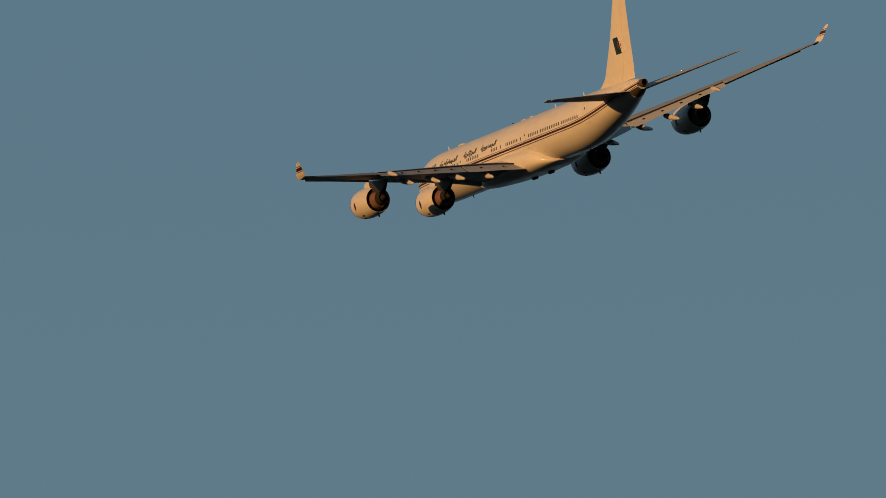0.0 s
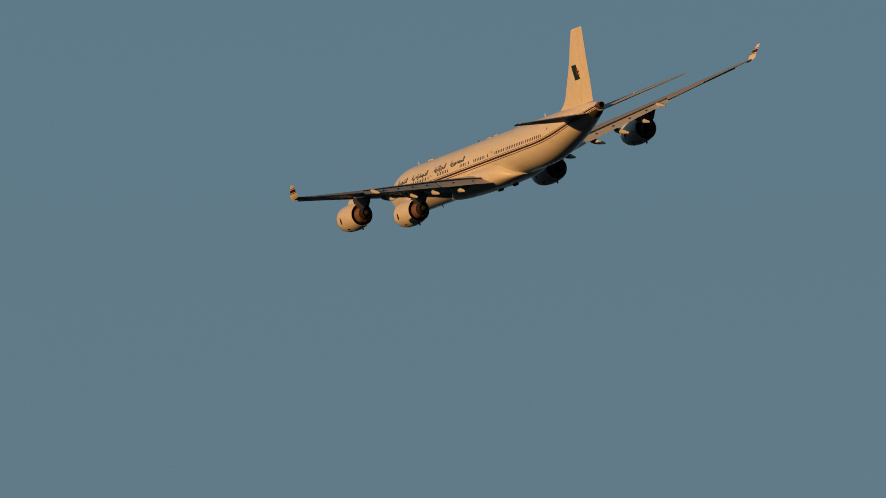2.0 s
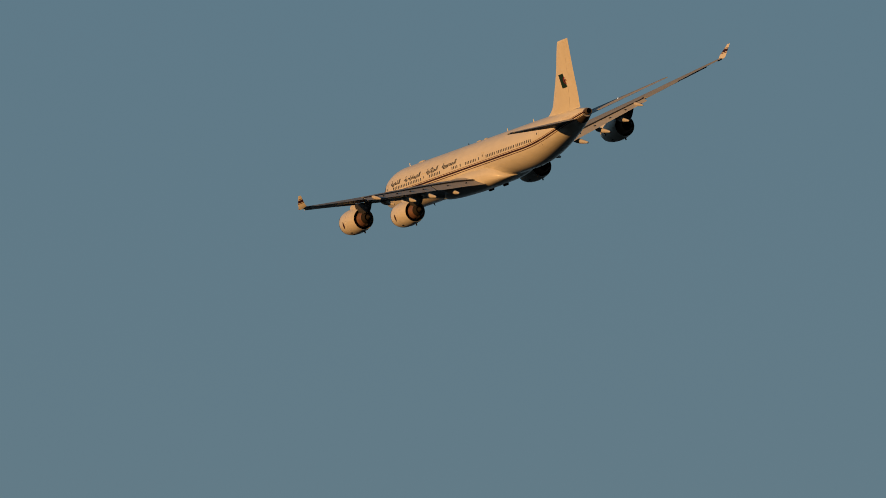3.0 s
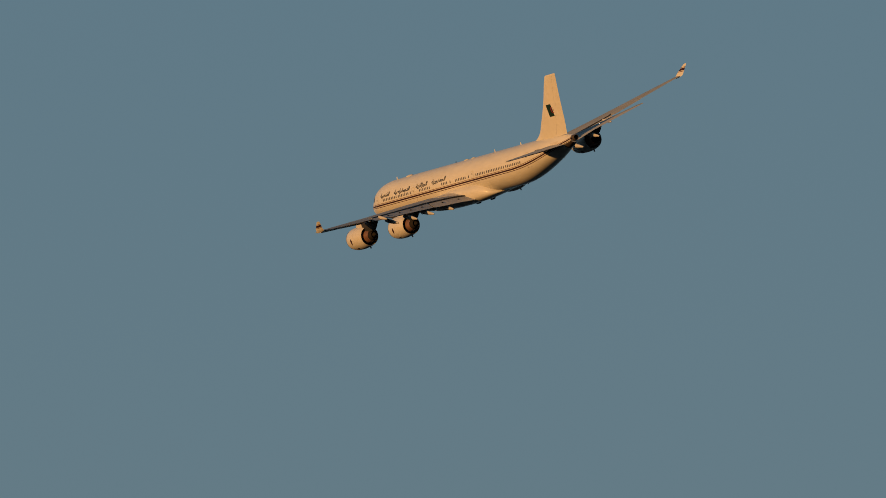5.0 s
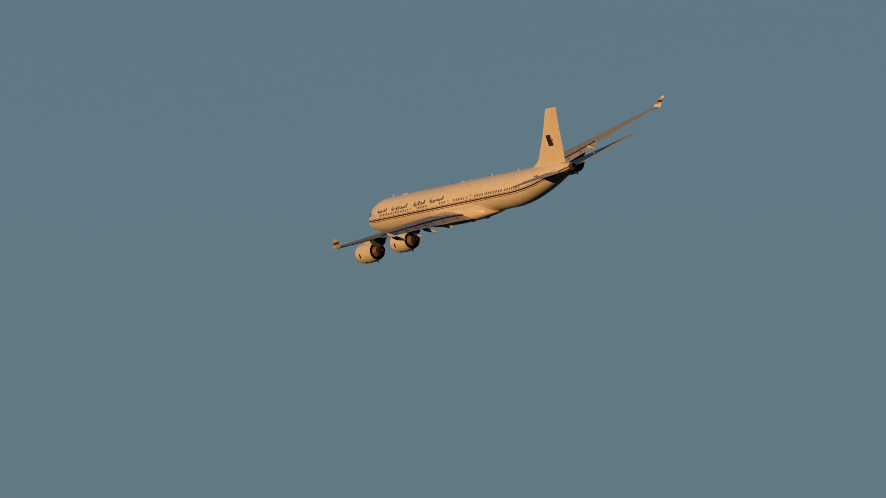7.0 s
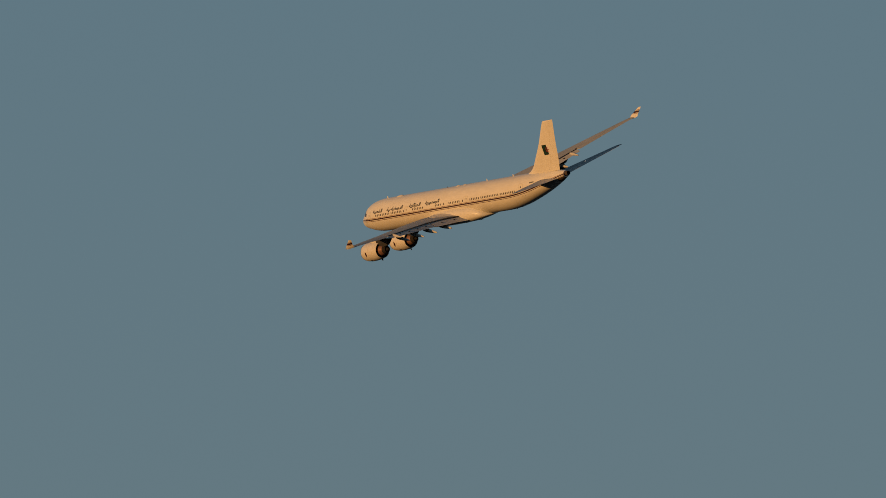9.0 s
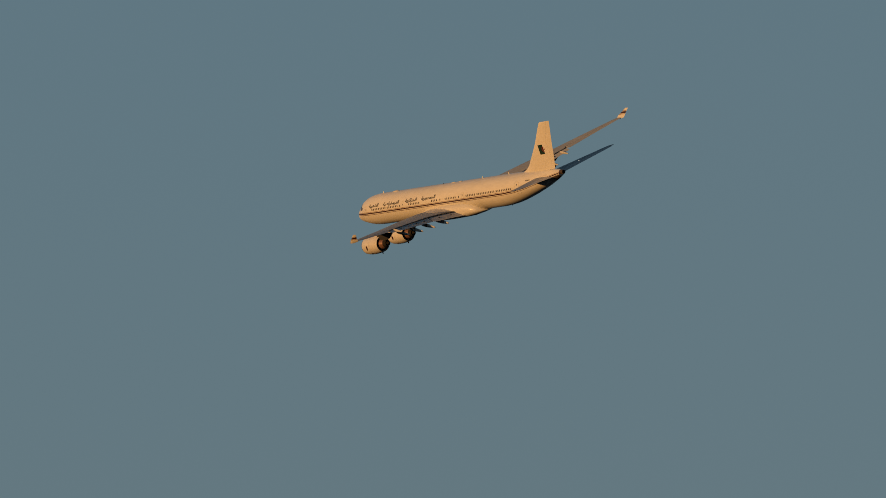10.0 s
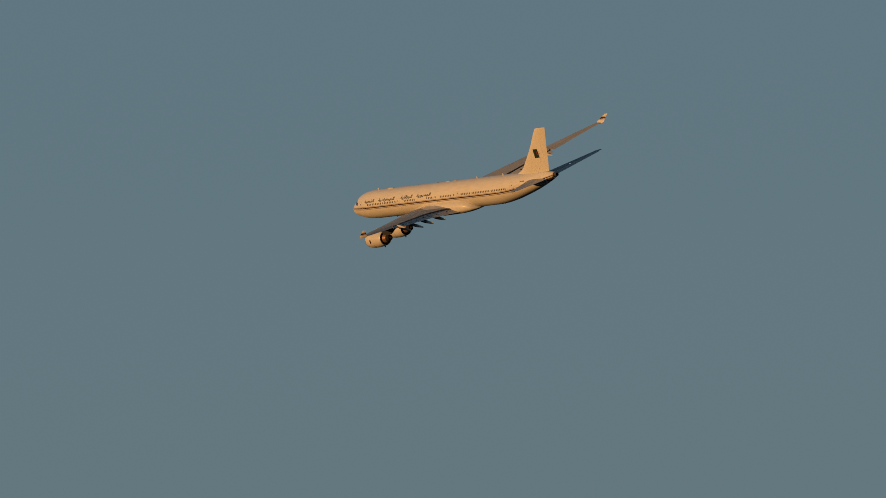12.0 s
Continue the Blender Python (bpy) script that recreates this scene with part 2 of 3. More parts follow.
def between(table, a):
    """Smooth value of a table of (a, values...) by monotone cubic steps."""
    xs = [r[0] for r in table]
    if a <= xs[0]:
        return table[0][1:]
    if a >= xs[-1]:
        return table[-1][1:]
    i = max(k for k in range(len(xs) - 1) if xs[k] <= a)
    out = []
    for c in range(1, len(table[0])):
        def slope(k):
            if k == 0 or k == len(xs) - 1:
                j = min(k, len(xs) - 2)
                return (table[j + 1][c] - table[j][c]) / (xs[j + 1] - xs[j])
            d0 = (table[k][c] - table[k - 1][c]) / (xs[k] - xs[k - 1])
            d1 = (table[k + 1][c] - table[k][c]) / (xs[k + 1] - xs[k])
            return 0.0 if d0 * d1 <= 0 else 2 * d0 * d1 / (d0 + d1)
        h = xs[i + 1] - xs[i]
        s = (a - xs[i]) / h
        out.append((2 * s**3 - 3 * s * s + 1) * table[i][c] + (s**3 - 2 * s * s + s) * h * slope(i)
                   + (3 * s * s - 2 * s**3) * table[i + 1][c] + (s**3 - s * s) * h * slope(i + 1))
    return out


# ---- the airliner: a counts metres aft of the nose tip, x = 35 - a, y to its left wing, z up from the cabin's axis ----
airliner = tagged(new("airliner"), "white four-engined jet airliner with dark cheatline, banking in evening sun", "aeroplane")

# a, top, bottom, half width
BODY = [(-0.1, -0.55, -0.70, 0.08), (0.0, -0.22, -1.02, 0.42), (0.3, 0.14, -1.38, 0.86), (0.8, 0.52, -1.70, 1.28), (1.6, 0.98, -2.00, 1.66),
        (2.4, 1.42, -2.18, 1.92), (3.4, 2.02, -2.42, 2.24), (4.6, 2.38, -2.64, 2.50), (6.2, 2.63, -2.79, 2.71), (8.2, 2.75, -2.86, 2.82),
        (46.0, 2.75, -2.86, 2.82), (49.0, 2.75, -2.72, 2.78), (52.0, 2.74, -2.34, 2.64), (55.0, 2.72, -1.77, 2.40), (58.0, 2.66, -1.10, 2.03),
        (61.0, 2.56, -0.32, 1.54), (63.5, 2.42, 0.45, 1.06), (65.0, 2.24, 0.98, 0.72), (65.8, 2.12, 1.26, 0.46)]


def skin(a, phi, lift=0.0):
    """A point of the cabin's skin; phi: degrees up from the left side."""
    top, bottom, w = between(BODY, a)
    c, s = math.cos(radians(phi)), math.sin(radians(phi))
    return Vector((35 - a, (w + lift) * c, (top + bottom) / 2 + ((top - bottom) / 2 + lift) * s))


def side(a, z, lift=0.0):
    """The point of the left skin at height z."""
    top, bottom, w = between(BODY, a)
    s = max(-1, min(1, (z - (top + bottom) / 2) / ((top - bottom) / 2)))
    return skin(a, math.degrees(math.asin(s)), lift)


stations = [-0.1, -0.06, 0, 0.08, 0.18, 0.3, 0.45, 0.65, 0.9, 1.25, 1.6, 2.0, 2.4, 2.9, 3.4, 4, 4.6, 5.4, 6.2, 7.2, 8.2] + [8.2 + 37.8 * k / 18 for k in range(1, 19)] \
    + [46 + 0.75 * k for k in range(1, 26)] + [65.3]
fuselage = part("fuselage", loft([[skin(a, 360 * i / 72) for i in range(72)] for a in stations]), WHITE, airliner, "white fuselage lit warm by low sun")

# belly fairing between the wings
FAIR = [(18.0, -2.3, -2.80, 0.8), (20.0, -1.75, -3.00, 2.0), (22.5, -1.05, -3.25, 3.10), (26.0, -0.40, -3.42, 3.70), (31.0, -0.18, -3.50, 3.85),
        (35.0, -0.28, -3.45, 3.74), (36.7, -0.38, -3.42, 3.60), (37.9, -0.60, -3.35, 3.42), (38.9, -0.98, -3.27, 3.12), (39.7, -1.50, -3.15, 2.68), (40.3, -2.08, -3.02, 2.05), (40.8, -2.6, -2.89, 1.2)]
rings = []
for k in range(41):
    a = 18.0 + 17.0 * k / 20 if k < 20 else 35.0 + 5.8 * (k - 20) / 20
    top, bottom, w = between(FAIR, a)
    round_end = max(0.0, min(1.0, (a - 37.0) / 3.0))
    ring = []
    for i in range(48):
        c, s = math.cos(2 * math.pi * i / 48), math.sin(2 * math.pi * i / 48)
        ring.append((35 - a, w * math.copysign(abs(c) ** (0.72 + 0.10 * round_end), c), (top + bottom) / 2 + (top - bottom) / 2 * math.copysign(abs(s) ** (0.78 + 0.10 * round_end), s)))
    rings.append(ring)
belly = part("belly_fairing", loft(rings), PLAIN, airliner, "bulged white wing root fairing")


def band(a0, a1, low, high, lift, n=90):
    """A painted band on the left and right skin between two height functions."""
    bm = bmesh.new()
    for sign in (1, -1):
        rows = []
        for k in range(n + 1):
            a = a0 + (a1 - a0) * k / n
            rows.append([side(a, low(a) + (high(a) - low(a)) * j / 3, lift) * Vector((1, 1, 1)) for j in range(4)])
        rows = [[Vector((p.x, sign * p.y, p.z)) for p in r] for r in rows]
        sheet(rows, bm)
    return bm


def stripe_mid(a):
    return between([(0.4, -0.20), (4, 0.0), (8, 0.05), (49, 0.05), (52, 0.13), (55, 0.36), (58, 0.74), (61, 1.18), (63.5, 1.52), (65.7, 1.80)], a)[0]


def narrow(a):
    return between([(0.4, 0.6), (6, 1.0), (54, 1.0), (65.7, 0.75)], a)[0]


part("cheatline", band(0.5, 65.5, lambda a: stripe_mid(a) - 0.09 * narrow(a), lambda a: stripe_mid(a) + 0.12 * narrow(a), 0.012), STRIPE, fuselage, "dark maroon cheatline")
part("gold_line", band(0.5, 65.5, lambda a: stripe_mid(a) + 0.20 * narrow(a), lambda a: stripe_mid(a) + 0.26 * narrow(a), 0.012), GOLD, fuselage, "thin gold line")
part("maroon_line", band(0.5, 65.5, lambda a: stripe_mid(a) - 0.29 * narrow(a), lambda a: stripe_mid(a) - 0.21 * narrow(a), 0.012), MAROON, fuselage, "thin maroon line")


def pane(a, z, w, h, sign, lift=0.014, corner=0.09):
    """A rounded pane that follows the skin, with a rim."""
    outline = []
    for cx, cz, q in ((1, 1, 0), (-1, 1, 90), (-1, -1, 180), (1, -1, 270)):
        for k in range(3):
            g = radians(q + 45 * k)
            outline.append((cx * (w / 2 - corner) + corner * math.cos(g), cz * (h / 2 - corner) + corner * math.sin(g)))
    bm = bmesh.new()
    rims = []
    for off in (-0.03, lift):
        ring = []
        for dx, dz in outline:
            p = side(a - dx, z + dz, off)
            ring.append(bm.verts.new((p.x, sign * p.y, p.z)))
        rims.append(ring)
    n = len(outline)
    for i in range(n):
        bm.faces.new((rims[0][i], rims[0][(i + 1) % n], rims[1][(i + 1) % n], rims[1][i]))
    bm.faces.new(rims[1])
    return bm


# cabin windows: first and last of each group, metres aft
GROUPS = [(7.75, 11.99), (12.75, 15.93), (16.75, 16.76), (19.75, 22.4), (23.0, 23.01), (27.1, 28.75), (29.8, 29.81), (31.5, 34.7), (35.8, 35.81),
          (38.2, 40.9), (41.7, 42.8), (43.3, 47.1), (47.8, 52.1)]
WINDOW_Z = 0.68
for sign in (1, -1):
    first = None
    for lo, hi in GROUPS:
        count = max(1, round((hi - lo) / 0.533) + 1)
        for k in range(count):
            a = lo + 0.533 * k
            if first is None:
                first = part("window", pane(20.0, WINDOW_Z, 0.24, 0.37, sign), GLASS, fuselage)
                mesh = first.data
                first.matrix_basis = pose(20.0 - a, 0, 0)
            else:
                dy = (side(a, WINDOW_Z).y - side(20.0, WINDOW_Z).y) * sign
                again("window", mesh, fuselage, pose(20.0 - a, dy, 0))


def seam_ring(a, z, w, h, sign, wide=0.04, lift=0.01):
    """The joint round a door, as a narrow raised strip."""
    bm = bmesh.new()
    corner, outline = 0.22, []
    for cx, cz, q in ((1, 1, 0), (-1, 1, 90), (-1, -1, 180), (1, -1, 270)):
        for k in range(4):
            g = radians(q + 30 * k)
            outline.append((cx * (w / 2 - corner), cz * (h / 2 - corner), corner, g))
        if cx * cz < 0:
            for j in range(1, 6):
                zz = cz * (h / 2 - corner) * (1 - 2 * j / 6)
                outline.append((cx * (w / 2 - corner), zz, corner, radians(180 if cx < 0 else 0)))
    rows = []
    for off, grow in ((-0.01, wide / 2), (lift, wide / 2), (lift, -wide / 2), (-0.01, -wide / 2)):
        row = []
        for px, pz, c, g in outline:
            p = side(a - px - (c + grow) * math.cos(g), z + pz + (c + grow) * math.sin(g), off)
            row.append((p.x, sign * p.y, p.z))
        rows.append(row)
    return loft(rows, caps=False)


for a, z, w, h in ((5.2, 0.35, 1.07, 1.93), (17.7, 0.35, 1.07, 1.93), (37.0, 0.45, 0.85, 1.75), (54.0, 0.75, 1.07, 1.93)):
    for sign in (1, -1):
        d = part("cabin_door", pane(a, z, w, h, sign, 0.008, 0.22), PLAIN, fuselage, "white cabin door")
        part("door_seam", seam_ring(a, z, w, h, sign), SEAM, fuselage)
        part("door_window", pane(a, z + 0.45, 0.18, 0.26, sign, 0.02, 0.06), GLASS, fuselage)
        for off in (-0.42, 0.42):
            q = side(a + off, z - h / 2 - 0.12)
            part("scuff_plate", box(bmesh.new(), q.x - 0.13, q.x + 0.13, sign * q.y - 0.03, sign * q.y + 0.03, q.z - 0.05, q.z + 0.05), SEAM, fuselage)

# cockpit panes, three on each side
for sign in (1, -1):
    for a0, a1, a2, a3, p0, p1, p2, p3 in ((2.15, 3.05, 2.2, 3.15, 84, 84, 52, 58), (2.25, 3.2, 2.75, 3.6, 49, 55, 27, 38), (2.85, 3.7, 3.85, 4.1, 26, 36, 20, 29)):
        rows = []
        for i in range(6):
            u = i / 5
            row = []
            for j in range(5):
                v = j / 4
                a = (a0 * (1 - v) + a1 * v) * (1 - u) + (a2 * (1 - v) + a3 * v) * u
                ph = (p0 * (1 - v) + p1 * v) * (1 - u) + (p2 * (1 - v) + p3 * v) * u
                q = skin(a, ph, 0.02)
                row.append((q.x, sign * q.y, q.z))
            rows.append(row)
        part("cockpit_window", sheet(rows), GLASS, fuselage, "dark cockpit pane")

# lettering on the left side, in Arabic letter forms, from the tail forward
WORDS = [("\uFE8D\uFEDF\uFEA0\uFEE4\uFEEC\uFEEE\uFEAD\uFEF3\uFE94", 23.8, 28.5),
         ("\uFE8D\uFEDF\uFEA0\uFEB0\uFE8D\uFE8B\uFEAE\uFEF3\uFE94", 18.6, 22.5),
         ("\uFE8D\uFEDF\uFEAA\uFEF3\uFEE4\uFED8\uFEAE\uFE8D\uFEC3\uFEF4\uFE94", 11.35, 16.7),
         ("\uFE8D\uFEDF\uFEB8\uFECC\uFE92\uFEF4\uFE94", 6.75, 10.0)]
for word, a0, a1 in WORDS:
    cu = bpy.data.curves.new("words", "FONT")
    cu.body = word[::-1]
    cu.resolution_u = 3
    cu.offset = 0.036
    tmp = new("words", cu)
    flat = tmp.evaluated_get(bpy.context.evaluated_depsgraph_get()).to_mesh()
    bm = bmesh.new()
    bm.from_mesh(flat)
    bpy.data.objects.remove(tmp)
    for v in bm.verts:
        v.co.x += 0.35 * v.co.y
    bmesh.ops.remove_doubles(bm, verts=bm.verts, dist=0.0005)
    bmesh.ops.subdivide_edges(bm, edges=[e for e in bm.edges if e.calc_length() > 0.15], cuts=2)
    lo, hi = min(v.co.x for v in bm.verts), max(v.co.x for v in bm.verts)
    tall = max(v.co.y for v in bm.verts)
    for v in bm.verts:
        a = a0 + (v.co.x - lo) / (hi - lo) * (a1 - a0)
        v.co = side(a, 1.10 + v.co.y / tall * 0.53, 0.02)
    part("lettering", bm, LETTER, fuselage, "black Arabic title lettering")


# ---- wings ----
def foil(u, upper, thick, camber=0.018):
    t = 5 * thick * (0.2969 * math.sqrt(u) - 0.126 * u - 0.3516 * u * u + 0.2843 * u**3 - 0.1036 * u**4)
    c = camber * 4 * u * (1 - u) * (0.6 + 0.8 * u)
    return c + t if upper else c - t


# span, leading edge, trailing edge, height of the trailing edge, incidence, thickness
WING = [(2.0, 21.7, 36.1, -2.42, 1.7, 0.112), (2.85, 22.3, 36.2, -2.22, 1.7, 0.112), (6.0, 24.39, 36.15, -1.42, 1.3, 0.110), (10.0, 27.05, 36.2, -0.66, 0.6, 0.114),
        (20.4, 33.95, 38.95, 0.74, 1.0, 0.120), (26.0, 37.65, 40.85, 1.56, 1.2, 0.120), (30.2, 40.4, 42.6, 2.22, -0.8, 0.11), (31.05, 41.1, 43.15, 2.36, -1.5, 0.09)]
TAIL = [(0.6, 57.3, 63.6, 1.22, 0, 0.10), (1.3, 57.9, 63.8, 1.29, 0, 0.10), (11.15, 64.85, 66.8, 2.32, 0, 0.09), (11.55, 65.5, 67.0, 2.36, 0, 0.07)]


def at_span(table, y):
    for p, q in zip(table, table[1:]):
        if y <= q[0]:
            s = (y - p[0]) / (q[0] - p[0])
            return [u + s * (v - u) for u, v in zip(p, q)]
    return list(table[-1])


def on_wing(table, y, u, upper, sign, lift=0.0):
    _, le, te, zt, inc, th = at_span(table, y)
    c = te - le
    z = zt + c * (1 - u) * math.tan(radians(inc)) + c * foil(u, upper, th) + (lift if upper else -lift)
    return Vector((35 - le - u * c, sign * y, z))


def wing_ring(table, y, u0, u1, sign, n=14, droop=0.0):
    """Closed outline of a slice of the profile between two shares of the chord."""
    pts = []
    for k in range(n + 1):
        s = k / n
        u = u1 + (u0 - u1) * (1 - (1 - s) ** 2 if u0 == 0 else s)
        pts.append(on_wing(table, y, max(u, 0), True, sign))
    for k in range(1 if u0 == 0 else 0, n + 1):
        s = k / n
        u = u0 + (u1 - u0) * (s * s if u0 == 0 else s)
        pts.append(on_wing(table, y, u, False, sign))
    if droop:
        pivot = (on_wing(table, y, u0, True, sign) + on_wing(table, y, u0, False, sign)) / 2
        turn = Matrix.Rotation(-radians(droop), 3, "Y")
        pts = [pivot + turn @ (p - pivot) for p in pts]
    return pts


def spans(y0, y1, step=1.2):
    n = max(2, int((y1 - y0) / step) + 1)
    return [y0 + (y1 - y0) * k / n for k in range(n + 1)]


def flap_ring(y, sign):
    """The flap's profile, run out aft and turned down."""
    c = at_span(WING, y)[2] - at_span(WING, y)[1]
    run = Vector((-0.045 * c, 0, -0.012 * c))
    return [p + run for p in wing_ring(WING, y, 0.80, 1.0, sign, 8, 9 + 9 * min(1, max(0, (y - 3.5) / 5.5)))]


def root_fillet(sign):
    """The white fillet that rises from the wing's upper skin to the cabin's side."""
    rows = []
    for k in range(21):
        u = 0.12 + 0.74 * k / 20
        outer = 2.95 + 3.6 * math.sin(math.pi * ((u - 0.12) / 0.74) ** 1.2)
        row = []
        for j in range(12):
            q = j / 11
            y = outer + (2.35 - outer) * q
            p = on_wing(WING, y, u, True, sign, 0.024)
            row.append(p + Vector((0, 0, 0.30 * q ** 1.9 * (0.5 + 0.5 * math.sin(math.pi * u)))))
        rows.append(row + [p - Vector((0, 0, 0.25)) for p in reversed(row)])
    return loft(rows)


def canoe(length, wide, deep):
    """A flap track fairing: blunt nose, slim rounded tail, along -x from 0."""
    rings = []
    for k in range(13):
        s = k / 12
        r = max(0.06, math.sin(math.pi * (0.84 * s) ** 0.6) ** 0.85 if s > 0 else 0.06)
        rings.append([(-length * s, wide / 2 * r * math.cos(2 * math.pi * i / 14), deep / 2 * r * math.sin(2 * math.pi * i / 14) - 0.25 * deep * s) for i in range(14)])
    rings.append([(-length * 1.02, 0.4 * y, 0.4 * (z + 0.25 * deep) - 0.25 * deep) for _, y, z in rings[-1]])
    return loft(rings)


AILERONS = []
SLAT_DROOP = 19.0
for sign in (1, -1):
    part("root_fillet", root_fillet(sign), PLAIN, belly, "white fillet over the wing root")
    wing = part("wing", loft([wing_ring(WING, y, 0.0, 0.86 - 0.115 * max(0, min(1, (y - 20.4) / 0.6)), sign) for y in [2.0, 2.85] + spans(2.85, 20.4)[1:] + [21.0] + spans(21.0, 31.05)[1:]]), GREY, airliner, "grey swept wing")
    for y0, y1 in ((3.5, 9.85), (10.05, 20.75)):
        part("flap", loft([flap_ring(y, sign) for y in spans(y0, y1)]), FLAPGREY, wing, "light grey lowered flap")
        # a dark strip painted where the gap ahead of the flap lies in shade
        part("flap_gap_shade", loft([[on_wing(WING, y, u, True, sign, h) for u, h in ((0.845, -0.03), (0.845, 0.024), (0.888, 0.014), (0.888, -0.05))] for y in spans(y0, y1)]), DARK, wing, "dark strip painted for the flap gap's shade")
    for y0, y1 in ((21.05, 25.1), (25.2, 29.2)):
        hinge = (on_wing(WING, y0, 0.757, True, sign) + on_wing(WING, y0, 0.757, False, sign)) / 2
        far = (on_wing(WING, y1, 0.757, True, sign) + on_wing(WING, y1, 0.757, False, sign)) / 2
        bm = loft([wing_ring(WING, y, 0.757, 1.0, sign, 8) for y in spans(y0, y1)])
        bmesh.ops.translate(bm, verts=bm.verts, vec=-hinge)
        ob = part("aileron", bm, GREY, wing, "grey aileron")
        ob.matrix_basis = Matrix.Translation(hinge)
        AILERONS.append((ob, hinge, (far - hinge).normalized(), sign, y0 > 23))
    part("wing_tip_edge", loft([wing_ring(WING, y, 0.75, 1.0, sign, 8) for y in spans(29.28, 31.05)]), GREY, wing)
    for k, (y0, y1) in enumerate(((3.6, 8.5), (10.3, 13.2), (13.3, 16.0), (16.1, 18.4), (20.3, 23.4), (23.5, 26.6), (26.7, 29.8))):
        rings = []
        for y in spans(y0, y1):
            pts = [on_wing(WING, y, 0.17 * (1 - s / 8) ** 2, True, sign, 0.012) for s in range(9)] + [on_wing(WING, y, 0.07 * (s / 5) ** 2, False, sign, 0.012) for s in range(1, 6)]
            heel = on_wing(WING, y, 0.17, True, sign)
            down = Matrix.Rotation(radians(SLAT_DROOP), 3, "Y")
            rings.append([heel + down @ (p - heel) + Vector((0.18, 0, -0.07)) for p in pts])
        part("slat", loft(rings), FAIRING, wing, "pale slat run out ahead of the wing")
    for y0, y1 in ((4.2, 6.6), (6.7, 9.3), (10.6, 12.6), (12.7, 14.7), (14.8, 16.8), (16.9, 19.0)):
        rows = [[on_wing(WING, y, 0.68 + 0.184 * j / 5, True, sign, 0.014) for j in range(6)] for y in spans(y0, y1)]
        low = [[on_wing(WING, y, 0.68 + 0.184 * j / 5, True, sign, -0.03) for j in range(5, -1, -1)] for y in spans(y0, y1)]
        part("spoiler", loft([r + q for r, q in zip(rows, low)]), GREY, wing)
        p = flap_ring((y0 + y1) / 2, sign)[4]
        part("hinge_plate", box(bmesh.new(), p.x - 0.20, p.x + 0.20, p.y - 0.10, p.y + 0.10, p.z - 0.06, p.z + 0.07, 0.02), DARK, wing)
    for y, tip_a, tip_z, length, wide in ((7.55, 37.2, -2.56, 4.0, 0.66), (11.3, 38.4, -2.04, 4.2, 0.62), (14.4, 39.05, -1.68, 4.0, 0.60), (17.4, 39.1, -1.16, 3.8, 0.58), (19.45, 40.3, 0.10, 2.5, 0.46)):
        ob = part("flap_track_fairing", canoe(length, wide * 0.84, wide * 1.1), FAIRING, wing, "pale flap track fairing")
        ob.matrix_basis = Matrix.Translation((35 - tip_a + length * 0.98, sign * y, tip_z + length * 0.232)) @ pose(0, 0, 0, 0, -11, 0)
    # winglet
    rings = []
    for k in range(9):
        s = k / 8
        bend = min(1, s / 0.25)
        y = 30.95 + 0.12 * bend + 0.66 * s
        z = 2.34 + 0.08 * bend * bend + 1.40 * s * (0.6 + 0.4 * bend)
        le, te = 41.25 + 2.85 * s, 43.8 + 1.15 * s
        c = te - le
        lean = radians(68) * bend
        ring = []
        for upper in (True, False):
            for j in range(9):
                u = 1 - j / 8 if upper else j / 8
                if not upper and j in (0, 8):
                    continue
                d = c * foil(u, upper, 0.09, 0.0)
                ring.append((35 - le - u * c, sign * (y - d * math.sin(lean)), z + d * math.cos(lean) - (1 - u) * c * 0.05 * (1 - bend)))
        rings.append(ring)
    winglet = part("winglet", loft(rings), PLAIN, wing, "white winglet with dark bands")
    # bands wrapped round the winglet
    for s0, s1, mat in ((0.31, 0.36, GOLD), (0.41, 0.63, STRIPE), (0.68, 0.73, GOLD)):
        rows = []
        for s in (s0, (s0 + s1) / 2, s1):
            i = min(int(s * 8), 7)
            f = s * 8 - i
            ring = [Vector(p).lerp(Vector(q), f) for p, q in zip(rings[i], rings[i + 1])]
            mid = sum(ring, Vector()) / len(ring)
            grown = []
            for p in ring:
                off = p - mid
                flat = Vector((0, off.y, off.z))
                grown.append(mid + Vector((off.x * 1.01, 0, 0)) + flat * (1 + 0.012 / max(flat.length, 0.02)))
            rows.append(grown)
        part("winglet_band", loft(rows), mat, winglet)

    # tailplane
    tailplane = part("tailplane", loft([wing_ring(TAIL, y, 0.0, 0.70, sign, 10) for y in [0.6, 1.3] + spans(1.3, 11.15)[1:] + [11.55]]), GREY, airliner, "grey swept tailplane")
    part("elevator", loft([wing_ring(TAIL, y, 0.701, 1.0, sign, 6) for y in spans(0.8, 10.9)]), FLAPGREY, tailplane)
    # a small glowing white dot on the right tailplane's upper skin
    if sign < 0:
        p = on_wing(TAIL, 5.4, 0.68, True, sign)
        dot_base = part("tailplane_dot", box(bmesh.new(), p.x - 0.16, p.x + 0.16, p.y - 0.12, p.y + 0.12, p.z - 0.08, p.z + 0.04, 0.02), GREY, tailplane, "small grey base block")
        part("glow_dot", box(bmesh.new(), p.x - 0.08, p.x + 0.08, p.y - 0.07, p.y + 0.07, p.z + 0.02, p.z + 0.08, 0.02), GLOW, dot_base, "glowing white dot")
    # a pale patch on the skin over the tailplane's root
    rows = [[side(60.5 + 1.9 * j / 6, 1.55 + 0.42 * i / 3, 0.01) for j in range(7)] for i in range(4)]
